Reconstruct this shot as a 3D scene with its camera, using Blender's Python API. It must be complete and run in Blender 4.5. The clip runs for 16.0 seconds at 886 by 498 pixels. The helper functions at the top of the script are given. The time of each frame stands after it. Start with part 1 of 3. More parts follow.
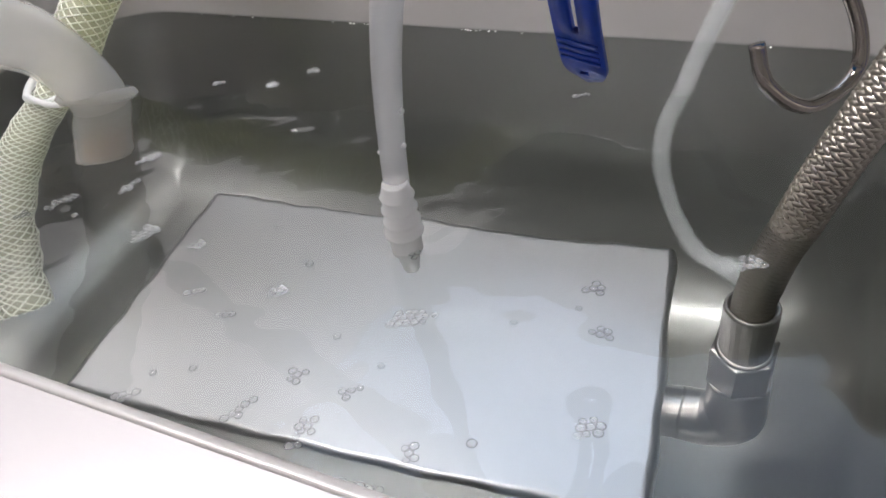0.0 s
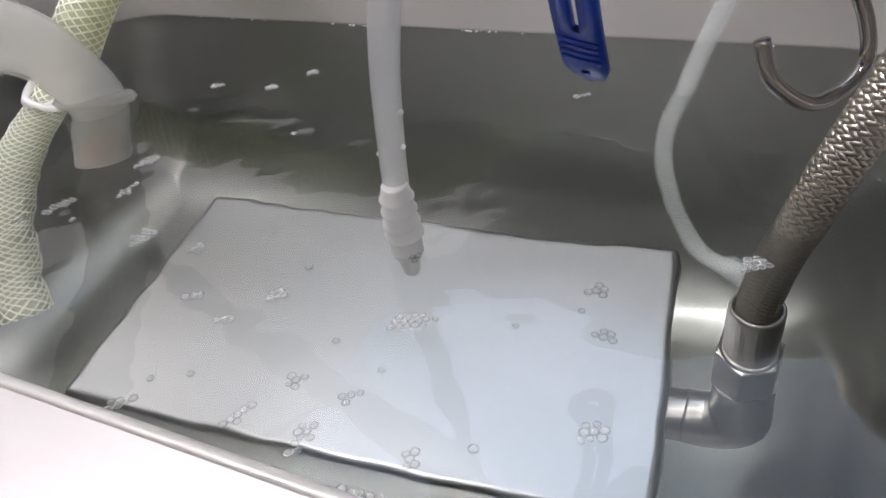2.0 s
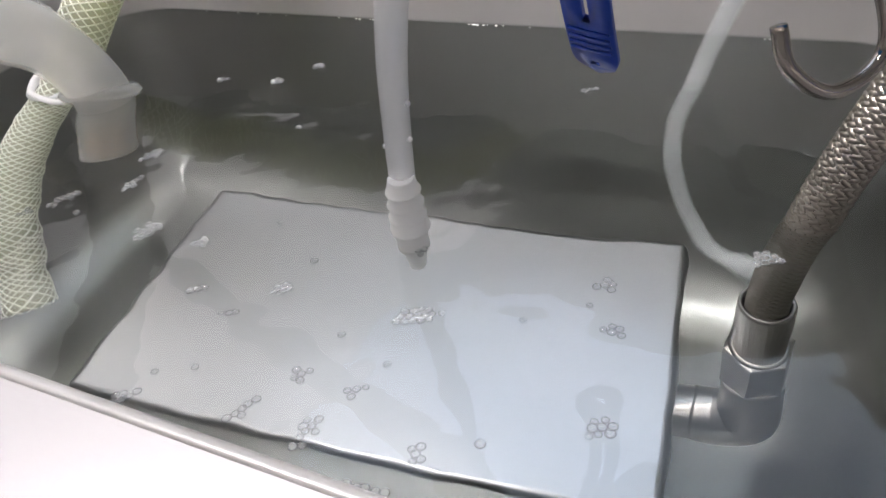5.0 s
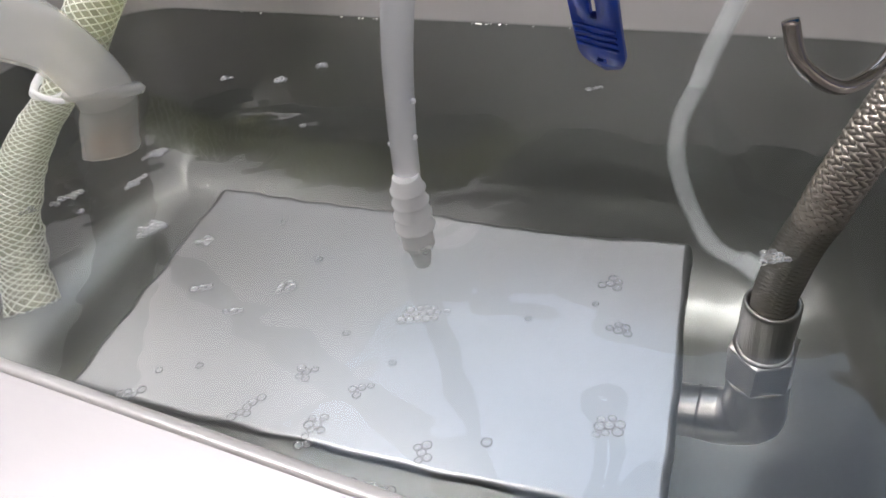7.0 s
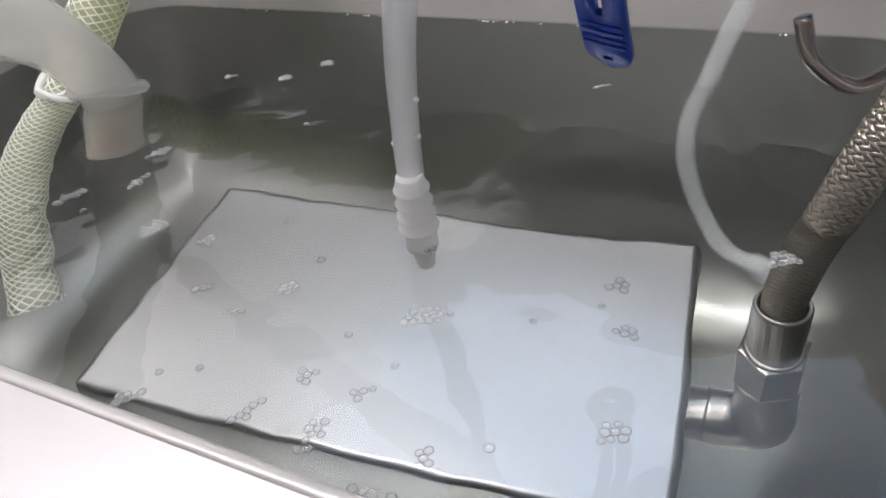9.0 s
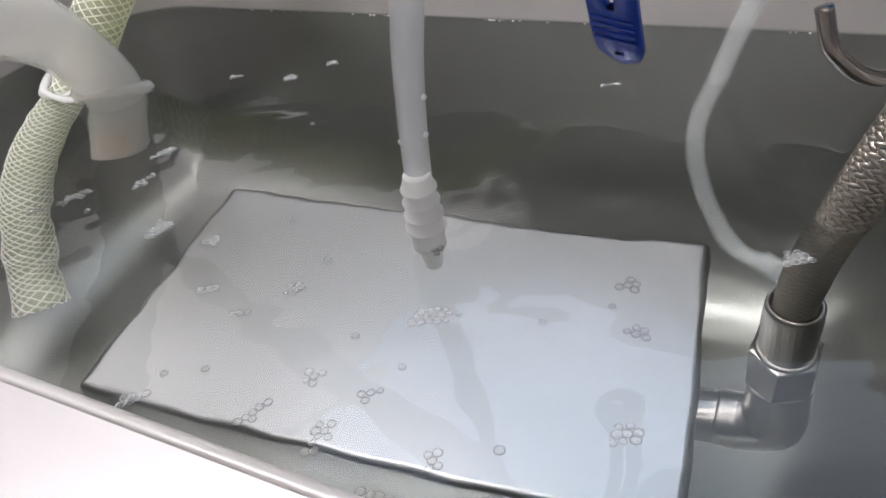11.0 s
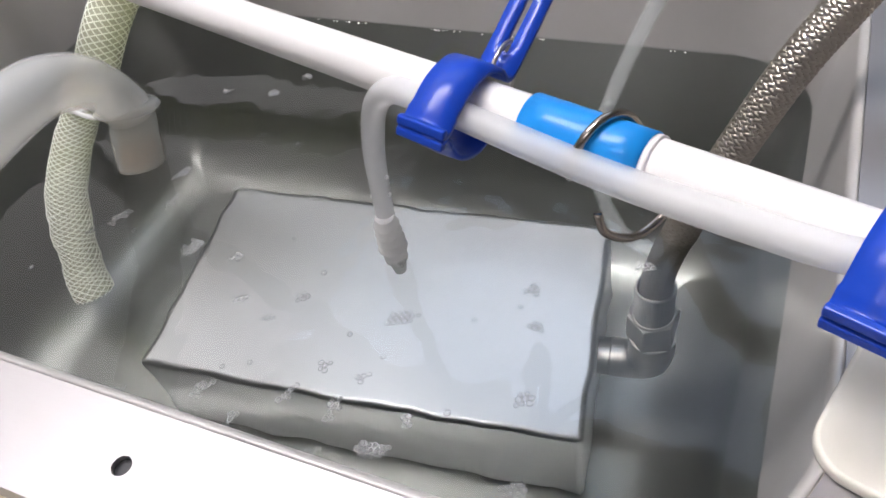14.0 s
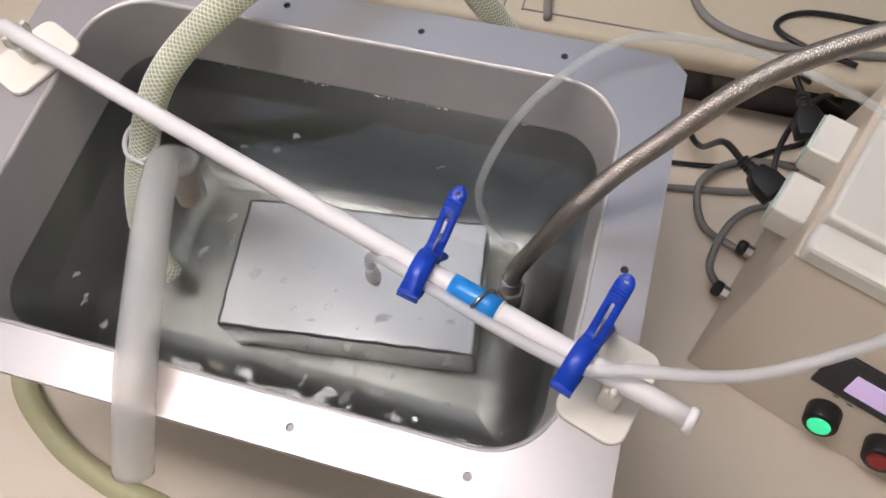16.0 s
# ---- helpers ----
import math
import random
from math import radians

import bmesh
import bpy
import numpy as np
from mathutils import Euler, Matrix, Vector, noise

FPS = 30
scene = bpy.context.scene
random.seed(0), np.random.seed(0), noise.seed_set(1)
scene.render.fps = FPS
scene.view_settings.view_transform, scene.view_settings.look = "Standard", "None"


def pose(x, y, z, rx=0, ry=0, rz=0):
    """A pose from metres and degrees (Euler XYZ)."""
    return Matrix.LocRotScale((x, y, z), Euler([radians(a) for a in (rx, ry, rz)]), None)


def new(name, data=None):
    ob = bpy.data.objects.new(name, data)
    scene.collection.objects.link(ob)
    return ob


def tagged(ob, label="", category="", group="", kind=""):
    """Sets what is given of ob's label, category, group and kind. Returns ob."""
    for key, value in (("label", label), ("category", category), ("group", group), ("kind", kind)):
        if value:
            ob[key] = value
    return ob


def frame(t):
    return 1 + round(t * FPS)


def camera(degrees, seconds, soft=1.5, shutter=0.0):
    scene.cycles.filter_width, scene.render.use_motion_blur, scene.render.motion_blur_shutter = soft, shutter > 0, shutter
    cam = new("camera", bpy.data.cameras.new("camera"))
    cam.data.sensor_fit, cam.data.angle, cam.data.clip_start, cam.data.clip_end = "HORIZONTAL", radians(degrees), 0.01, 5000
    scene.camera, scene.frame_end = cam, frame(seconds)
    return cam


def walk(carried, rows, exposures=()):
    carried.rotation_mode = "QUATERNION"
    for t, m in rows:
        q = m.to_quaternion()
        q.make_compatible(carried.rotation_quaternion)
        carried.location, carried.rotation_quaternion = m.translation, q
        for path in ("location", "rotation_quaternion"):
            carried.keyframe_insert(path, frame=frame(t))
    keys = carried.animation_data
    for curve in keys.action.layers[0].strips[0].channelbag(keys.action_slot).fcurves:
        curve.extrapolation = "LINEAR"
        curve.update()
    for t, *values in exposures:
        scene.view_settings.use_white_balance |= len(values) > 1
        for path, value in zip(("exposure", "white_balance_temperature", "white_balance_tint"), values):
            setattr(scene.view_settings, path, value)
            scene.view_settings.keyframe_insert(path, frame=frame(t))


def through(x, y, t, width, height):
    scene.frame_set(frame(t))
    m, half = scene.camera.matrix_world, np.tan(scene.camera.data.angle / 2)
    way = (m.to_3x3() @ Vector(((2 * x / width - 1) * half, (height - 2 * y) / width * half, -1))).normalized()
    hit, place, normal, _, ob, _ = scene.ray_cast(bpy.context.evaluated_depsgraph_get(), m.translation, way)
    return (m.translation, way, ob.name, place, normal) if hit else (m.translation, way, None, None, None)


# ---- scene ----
cam = camera(60.88, 16.0, soft=1.7)
# seconds, eye, heading, tilt, lean to the right
ROWS = [
    (0, 0.1758, -0.2312, 0.1713, 30.16, -37.18, 8.71),
    (0.5, 0.1768, -0.2299, 0.1710, 30.40, -37.19, 9.00),
    (1, 0.1769, -0.2306, 0.1711, 30.31, -37.21, 9.03),
    (1.5, 0.1761, -0.2279, 0.1699, 30.40, -37.52, 9.32),
    (2, 0.1751, -0.2287, 0.1693, 30.35, -36.98, 9.15),
    (2.5, 0.1734, -0.2285, 0.1678, 30.39, -36.91, 8.99),
    (3, 0.1734, -0.2298, 0.1679, 30.44, -36.99, 8.85),
    (3.5, 0.1744, -0.2306, 0.1687, 30.49, -36.94, 8.98),
    (4, 0.1741, -0.2287, 0.1681, 30.62, -37.00, 9.08),
    (6.5, 0.1729, -0.2278, 0.1662, 30.98, -37.12, 9.32),
    (7, 0.1722, -0.2286, 0.1658, 30.89, -37.03, 9.24),
    (7.5, 0.1726, -0.2285, 0.1642, 31.09, -36.77, 9.24),
    (8, 0.1732, -0.2292, 0.1659, 31.19, -37.13, 9.60),
    (8.5, 0.1730, -0.2269, 0.1652, 31.58, -37.21, 9.12),
    (9, 0.1719, -0.2246, 0.1641, 31.74, -37.09, 9.63),
    (9.5, 0.1721, -0.2239, 0.1634, 31.99, -37.42, 9.43),
    (10, 0.1691, -0.2233, 0.1618, 32.01, -36.94, 9.90),
    (12.5, 0.1709, -0.2242, 0.1617, 32.34, -36.92, 9.86),
    (13, 0.1734, -0.2264, 0.1656, 32.36, -36.99, 9.58),
    (13.2, 0.1776, -0.2270, 0.1725, 31.84, -36.58, 10.35),
    (13.3, 0.1791, -0.2294, 0.1806, 31.69, -36.71, 10.93),
    (13.5, 0.1883, -0.2283, 0.1981, 31.22, -36.65, 11.29),
    (13.7, 0.1957, -0.2381, 0.2274, 31.37, -40.94, 11.38),
    (13.9, 0.2029, -0.2465, 0.2577, 31.35, -44.24, 12.17),
    (14, 0.2073, -0.2530, 0.2778, 31.34, -46.51, 12.30),
    (14.5, 0.2302, -0.2669, 0.3921, 31.27, -53.50, 13.34),
    (15, 0.2236, -0.2693, 0.4966, 29.44, -59.65, 12.92),
    (15.5, 0.2163, -0.2683, 0.5935, 26.99, -63.25, 11.97),
    (16, 0.2185, -0.2726, 0.6583, 22.37, -65.31, 7.50),
]
walk(cam, [(t, pose(x, y, z, 90 + tilt, 0, yaw) @ pose(0, 0, 0, 0, 0, -lean)) for t, x, y, z, yaw, tilt, lean in ROWS],
     exposures=[(0, 0.12, 6450, 12), (13.4, 0.08, 6430, 12), (14.5, -0.20, 6500, 13), (15.3, -0.46, 6650, 15), (16, -0.52, 6720, 15)])

# ---- light: ceiling panels of the room ----
world = bpy.data.worlds.new("world")
scene.world = world
world.use_nodes = True
world.node_tree.nodes["Background"].inputs[0].default_value = (0.9, 0.95, 1.0, 1)
world.node_tree.nodes["Background"].inputs[1].default_value = 0.05
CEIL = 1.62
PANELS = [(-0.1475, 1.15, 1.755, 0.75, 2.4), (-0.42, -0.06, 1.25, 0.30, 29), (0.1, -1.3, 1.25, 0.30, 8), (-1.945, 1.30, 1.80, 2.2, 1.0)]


# ---- materials ----
def mat(name, base, rough=0.5, metal=0.0, vary=0.1, scale=40.0, bump=0.0, bscale=300.0, stretch=(1, 1, 1), trans=0.0, ior=1.45,
        coat=0.0, spots=None, spot_scale=6.0, spot_at=0.62, sss=0.0):
    m = bpy.data.materials.new(name)
    m.use_nodes = True
    nt = m.node_tree
    N, L = nt.nodes, nt.links
    b = N["Principled BSDF"]
    b.inputs["Metallic"].default_value = metal
    b.inputs["IOR"].default_value = ior
    b.inputs["Transmission Weight"].default_value = trans
    b.inputs["Coat Weight"].default_value = coat
    tc = N.new("ShaderNodeTexCoord")
    mp = N.new("ShaderNodeMapping")
    mp.inputs["Scale"].default_value = stretch
    L.new(tc.outputs["Object"], mp.inputs["Vector"])
    n1 = N.new("ShaderNodeTexNoise")
    n1.inputs["Scale"].default_value, n1.inputs["Detail"].default_value = scale, 6
    n2 = N.new("ShaderNodeTexNoise")
    n2.inputs["Scale"].default_value, n2.inputs["Detail"].default_value = bscale, 3
    L.new(mp.outputs[0], n1.inputs["Vector"])
    L.new(mp.outputs[0], n2.inputs["Vector"])
    ramp = N.new("ShaderNodeMix")
    ramp.data_type = "RGBA"
    ramp.inputs["A"].default_value = (*[c * (1 - vary) for c in base], 1)
    ramp.inputs["B"].default_value = (*[min(1, c * (1 + vary)) for c in base], 1)
    add = N.new("ShaderNodeMath")
    add.operation = "MULTIPLY_ADD"
    add.inputs[1].default_value, add.inputs[2].default_value = 0.35, 0.0
    L.new(n2.outputs["Fac"], add.inputs[0])
    sm = N.new("ShaderNodeMath")
    sm.operation = "MULTIPLY_ADD"
    sm.inputs[1].default_value = 0.65
    L.new(n1.outputs["Fac"], sm.inputs[0])
    L.new(add.outputs[0], sm.inputs[2])
    L.new(sm.outputs[0], ramp.inputs["Factor"])
    colour = ramp.outputs["Result"]
    if spots:
        n3 = N.new("ShaderNodeTexNoise")
        n3.inputs["Scale"].default_value, n3.inputs["Detail"].default_value = spot_scale, 8
        L.new(tc.outputs["Object"], n3.inputs["Vector"])
        cr = N.new("ShaderNodeMapRange")
        cr.inputs["From Min"].default_value, cr.inputs["From Max"].default_value = spot_at, spot_at + 0.12
        L.new(n3.outputs["Fac"], cr.inputs["Value"])
        mx = N.new("ShaderNodeMix")
        mx.data_type = "RGBA"
        mx.inputs["B"].default_value = (*spots, 1)
        L.new(cr.outputs[0], mx.inputs["Factor"])
        L.new(colour, mx.inputs["A"])
        colour = mx.outputs["Result"]
    L.new(colour, b.inputs["Base Color"])
    rr = N.new("ShaderNodeMapRange")
    rr.inputs["To Min"].default_value, rr.inputs["To Max"].default_value = max(0, rough * 0.88), min(1, rough * 1.12)
    L.new(n1.outputs["Fac"], rr.inputs["Value"])
    L.new(rr.outputs[0], b.inputs["Roughness"])
    if sss:
        b.inputs["Subsurface Weight"].default_value = sss
        b.inputs["Subsurface Radius"].default_value = (0.01, 0.01, 0.01)
        b.inputs["Subsurface Scale"].default_value = 0.6
    if bump:
        bp = N.new("ShaderNodeBump")
        bp.inputs["Strength"].default_value, bp.inputs["Distance"].default_value = bump, 0.001
        L.new(n2.outputs["Fac"], bp.inputs["Height"])
        L.new(bp.outputs[0], b.inputs["Normal"])
    return m


def paler_above(m, level):
    """Makes the steel paler and less metallic, unevenly, mostly above the water's level."""
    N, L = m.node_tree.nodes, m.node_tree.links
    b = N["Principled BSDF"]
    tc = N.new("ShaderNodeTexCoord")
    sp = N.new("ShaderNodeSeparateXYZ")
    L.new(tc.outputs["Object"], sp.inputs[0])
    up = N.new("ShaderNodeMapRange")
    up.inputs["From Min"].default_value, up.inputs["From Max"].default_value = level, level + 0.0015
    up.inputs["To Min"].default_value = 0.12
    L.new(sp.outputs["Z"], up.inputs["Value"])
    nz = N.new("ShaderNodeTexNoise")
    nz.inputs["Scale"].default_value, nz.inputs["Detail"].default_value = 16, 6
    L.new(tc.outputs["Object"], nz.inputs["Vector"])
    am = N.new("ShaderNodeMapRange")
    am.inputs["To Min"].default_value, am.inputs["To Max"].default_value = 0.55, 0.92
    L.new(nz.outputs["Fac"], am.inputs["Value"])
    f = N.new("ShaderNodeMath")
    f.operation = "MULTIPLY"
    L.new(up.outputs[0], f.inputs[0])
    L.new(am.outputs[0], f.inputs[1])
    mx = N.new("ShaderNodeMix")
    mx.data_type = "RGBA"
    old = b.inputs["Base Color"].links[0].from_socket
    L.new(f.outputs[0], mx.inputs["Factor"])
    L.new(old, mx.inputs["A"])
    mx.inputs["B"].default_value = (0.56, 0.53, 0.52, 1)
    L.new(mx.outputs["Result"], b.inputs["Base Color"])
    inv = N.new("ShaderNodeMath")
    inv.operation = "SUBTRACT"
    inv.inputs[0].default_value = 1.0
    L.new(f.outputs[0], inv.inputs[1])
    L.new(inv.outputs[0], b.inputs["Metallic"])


def milky(name, colour, clear, through, rough=0.3, passing=None):
    """A cloudy plastic: light scatters on and through it, and a share passes straight."""
    m = bpy.data.materials.new(name)
    m.use_nodes = True
    N, L = m.node_tree.nodes, m.node_tree.links
    b, out = N["Principled BSDF"], N["Material Output"]
    tc = N.new("ShaderNodeTexCoord")
    nz = N.new("ShaderNodeTexNoise")
    nz.inputs["Scale"].default_value, nz.inputs["Detail"].default_value = 45, 5
    L.new(tc.outputs["Object"], nz.inputs["Vector"])
    mx = N.new("ShaderNodeMix")
    mx.data_type = "RGBA"
    mx.inputs["A"].default_value = (*[c * 0.94 for c in colour], 1)
    mx.inputs["B"].default_value = (*[min(1, c * 1.04) for c in colour], 1)
    L.new(nz.outputs["Fac"], mx.inputs["Factor"])
    L.new(mx.outputs["Result"], b.inputs["Base Color"])
    b.inputs["Roughness"].default_value = rough
    tl, tp = N.new("ShaderNodeBsdfTranslucent"), N.new("ShaderNodeBsdfTransparent")
    L.new(mx.outputs["Result"], tl.inputs["Color"])
    tp.inputs["Color"].default_value = (*(passing or [min(1, c * 1.02) for c in colour]), 1)
    m1, m2 = N.new("ShaderNodeMixShader"), N.new("ShaderNodeMixShader")
    m1.inputs[0].default_value, m2.inputs[0].default_value = through, clear
    L.new(b.outputs[0], m1.inputs[1])
    L.new(tl.outputs[0], m1.inputs[2])
    L.new(m1.outputs[0], m2.inputs[1])
    L.new(tp.outputs[0], m2.inputs[2])
    L.new(m2.outputs[0], out.inputs["Surface"])
    return m


def glow(name, colour, strength):
    m = bpy.data.materials.new(name)
    m.use_nodes = True
    b = m.node_tree.nodes["Principled BSDF"]
    b.inputs["Base Color"].default_value = (*colour, 1)
    b.inputs["Emission Color"].default_value = (*colour, 1)
    b.inputs["Emission Strength"].default_value = strength
    return m


M_TANK = mat("brushed stainless steel", (0.295, 0.302, 0.286), 0.33, 1.0, 0.06, 12, 0.0, 200, (1, 1, 1), spots=(0.29, 0.30, 0.285), spot_scale=9, spot_at=0.60)
paler_above(M_TANK, 0.0)
M_FLANGE = mat("satin stainless plate", (0.405, 0.388, 0.392), 0.42, 0.86, 0.03, 14, 0.03, 300, (1, 4, 1))
M_BOX = mat("ground stainless sheet", (0.485, 0.49, 0.50), 0.325, 1.0, 0.03, 7, 0.0, 320, (3, 1, 1))
M_STEEL = mat("polished steel", (0.46, 0.44, 0.415), 0.30, 1.0, 0.08, 60)
M_BRAID = mat("steel braid wire", (0.43, 0.39, 0.345), 0.30, 1.0, 0.15, 200)
M_WIRE = mat("bent steel wire", (0.34, 0.305, 0.28), 0.16, 1.0, 0.08, 60)
M_CORE = mat("dark braid core", (0.025, 0.022, 0.02), 0.5, 0.8, 0.2, 300)
M_ROD = mat("white plastic pipe", (0.76, 0.735, 0.73), 0.38, 0, 0.03, 30)
M_CREAM = mat("cream moulded plastic", (0.82, 0.78, 0.70), 0.30, 0, 0.04, 30, coat=0.3)
M_BLUE = mat("dark blue plastic", (0.006, 0.050, 0.44), 0.30, 0, 0.12, 50)
M_SLEEVE = mat("bright blue tape", (0.01, 0.24, 0.68), 0.30, 0, 0.08, 60)
M_SILICONE = milky("milky silicone", (0.97, 0.97, 0.97), 0.58, 0.40, 0.3)
M_CLEAR = milky("thin clear silicone", (0.96, 0.97, 0.97), 0.82, 0.40, 0.2)
M_MILK = milky("frosted tube", (0.90, 0.94, 1.0), 0.68, 0.42, 0.16, (1.0, 0.97, 0.93))
M_NOZZLE = milky("white nozzle", (0.98, 0.97, 0.96), 0.10, 0.45, 0.35)
M_GREEN = milky("yellowish clear hose", (0.93, 0.94, 0.78), 0.50, 0.45, 0.2)
M_THREAD = mat("white braid thread", (0.90, 0.91, 0.84), 0.5, 0, 0.05, 80)
M_OLIVE = mat("old yellow hose", (0.62, 0.60, 0.36), 0.35, 0, 0.12, 40, trans=0.25)
M_TABLE = mat("beige bench laminate", (0.72, 0.63, 0.52), 0.45, 0, 0.05, 9, 0.1, 500, spots=(0.60, 0.51, 0.40), spot_scale=5.5, spot_at=0.60)
M_SHELF = mat("cream bench panel", (0.55, 0.475, 0.36), 0.45, 0, 0.06, 8, 0.1, 400, spots=(0.40, 0.33, 0.23), spot_scale=4, spot_at=0.6)
M_CASE = mat("cream enamelled case", (0.68, 0.59, 0.485), 0.40, 0, 0.04, 14, 0.12, 900)
M_LID = mat("pale lid plastic", (0.82, 0.79, 0.72), 0.38, 0, 0.04, 14, 0.08, 900)
M_BLACK = mat("black rubber", (0.016, 0.015, 0.015), 0.42, 0, 0.2, 80)
M_GREY = mat("grey cable jacket", (0.20, 0.19, 0.18), 0.45, 0, 0.1, 80)
M_DARK = mat("dark glossy bezel and shade strip", (0.03, 0.03, 0.035), 0.2, 0, 0.1, 50)
M_RED = mat("red button lens", (0.30, 0.02, 0.02), 0.25, 0, 0.1, 50)
M_GLOWGREEN = glow("lit green button", (0.03, 0.80, 0.36), 1.0)
M_SCREEN = glow("lit display", (0.62, 0.48, 0.78), 0.6)
M_BRASS = mat("brass insert", (0.62, 0.42, 0.24), 0.35, 1.0, 0.1, 90)
M_WALL = mat("painted room wall", (0.62, 0.62, 0.60), 0.7, 0, 0.04, 3, 0.1, 200)
M_CEIL = mat("white ceiling", (0.78, 0.78, 0.77), 0.8, 0, 0.03, 3, 0.1, 150)
M_FLOOR = mat("grey vinyl floor", (0.35, 0.34, 0.32), 0.5, 0, 0.08, 5, 0.1, 200)
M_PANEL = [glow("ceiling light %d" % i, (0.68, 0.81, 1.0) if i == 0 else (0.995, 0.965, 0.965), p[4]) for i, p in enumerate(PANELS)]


def water_material():
    m = bpy.data.materials.new("clear rippled water")
    m.use_nodes = True
    N, L = m.node_tree.nodes, m.node_tree.links
    b = N["Principled BSDF"]
    b.inputs["Base Color"].default_value = (0.72, 0.74, 0.725, 1)
    b.inputs["Roughness"].default_value = 0.0
    b.inputs["IOR"].default_value = 1.333
    b.inputs["Transmission Weight"].default_value = 1.0
    tc = N.new("ShaderNodeTexCoord")
    n1 = N.new("ShaderNodeTexNoise")
    n1.inputs["Scale"].default_value, n1.inputs["Detail"].default_value = 36, 1
    n2 = N.new("ShaderNodeTexNoise")
    n2.inputs["Scale"].default_value, n2.inputs["Detail"].default_value = 7, 1
    L.new(tc.outputs["Object"], n1.inputs["Vector"])
    L.new(tc.outputs["Object"], n2.inputs["Vector"])
    mx = N.new("ShaderNodeMath")
    mx.operation = "MULTIPLY_ADD"
    mx.inputs[1].default_value = 2.4
    L.new(n2.outputs["Fac"], mx.inputs[0])
    L.new(n1.outputs["Fac"], mx.inputs[2])
    bp = N.new("ShaderNodeBump")
    bp.inputs["Strength"].default_value, bp.inputs["Distance"].default_value = 0.7, 0.0011
    L.new(mx.outputs[0], bp.inputs["Height"])
    L.new(bp.outputs[0], b.inputs["Normal"])
    return m


M_WATER = water_material()


# ---- mesh helpers ----
def mesh_of(name, bm, material, smooth=True):
    bmesh.ops.recalc_face_normals(bm, faces=bm.faces)
    me = bpy.data.meshes.new(name)
    bm.to_mesh(me)
    bm.free()
    areas = sorted(p.area for p in me.polygons)
    flat = areas[-1] * 0.12 if smooth and areas[-1] > 25 * areas[len(areas) // 2] else None
    for p in me.polygons:
        p.use_smooth = smooth and (flat is None or p.area < flat)
    me.materials.append(material)
    return me


def part(name, bm, material, parent=None, label="", smooth=True):
    ob = new(name, mesh_of(name, bm, material, smooth))
    if parent:
        ob.parent = parent
    if label:
        tagged(ob, label)
    return ob


def thing(name, label, category, group="", at=None):
    ob = new(name)
    ob.empty_display_size = 0.02
    if at is not None:
        ob.matrix_world = at
    return tagged(ob, label, category, group)


def spline(points, n=14):
    """A smooth line through the points."""
    c = [Vector(p) for p in points]
    if len(c) == 2:
        return [c[0].lerp(c[1], i / 24) for i in range(25)]
    q = [2 * c[0] - c[1], *c, 2 * c[-1] - c[-2]]
    out = []
    for i in range(1, len(q) - 2):
        for k in range(n):
            u = k / n
            out.append(0.5 * (2 * q[i] + (q[i + 1] - q[i - 1]) * u + (2 * q[i - 1] - 5 * q[i] + 4 * q[i + 1] - q[i + 2]) * u * u
                              + (3 * q[i] - q[i - 1] - 3 * q[i + 1] + q[i + 2]) * u ** 3))
    return out + [c[-1]]


def frames_along(line):
    """Places with two cross directions that don't twist, and the length run so far."""
    out, run = [], 0.0
    side = None
    for i, p in enumerate(line):
        d = (line[min(i + 1, len(line) - 1)] - line[max(i - 1, 0)]).normalized()
        if side is None:
            side = d.orthogonal().normalized()
        side = (side - d * side.dot(d)).normalized()
        if i:
            run += (p - line[i - 1]).length
        out.append((p, side, d.cross(side), run))
    return out


def sweep(line, radius, seg=16, caps=True, wall=0.0, bm=None):
    """A tube round a line; radius: a number, or a function of the share of the way. wall: hollow, with that thickness."""
    bm = bm or bmesh.new()
    fr = frames_along(line)
    total = fr[-1][3]

    def skin(off):
        rings = []
        for p, a, b, s in fr:
            r = (radius(s / total) if callable(radius) else radius) - off
            rings.append([bm.verts.new(p + r * (math.cos(k * math.tau / seg) * a + math.sin(k * math.tau / seg) * b)) for k in range(seg)])
        for u, v in zip(rings, rings[1:]):
            for k in range(seg):
                bm.faces.new((u[k], u[(k + 1) % seg], v[(k + 1) % seg], v[k]))
        return rings
    outer = skin(0)
    if wall:
        inner = skin(wall)
        for o, i in ((outer[0], inner[0]), (outer[-1], inner[-1])):
            for k in range(seg):
                bm.faces.new((o[k], o[(k + 1) % seg], i[(k + 1) % seg], i[k]))
    elif caps:
        bm.faces.new(outer[0][::-1])
        bm.faces.new(outer[-1])
    return bm


def resample(line, step):
    out, left = [line[0]], step
    for a, b in zip(line, line[1:]):
        d = (b - a).length
        while d >= left > 0:
            a = a.lerp(b, left / d)
            out.append(a)
            d = (b - a).length
            left = step
        left -= d
    return out


def helix(line, radius, pitch, phase, hand, thick, seg=4, lift=0.0):
    """A strand wound round a line."""
    pts = []
    for p, a, b, s in frames_along(line):
        w = phase + hand * math.tau * s / pitch
        r = radius + lift * math.cos(2 * w * 3)
        pts.append(p + r * (math.cos(w) * a + math.sin(w) * b))
    return sweep(pts, thick, seg, caps=False)


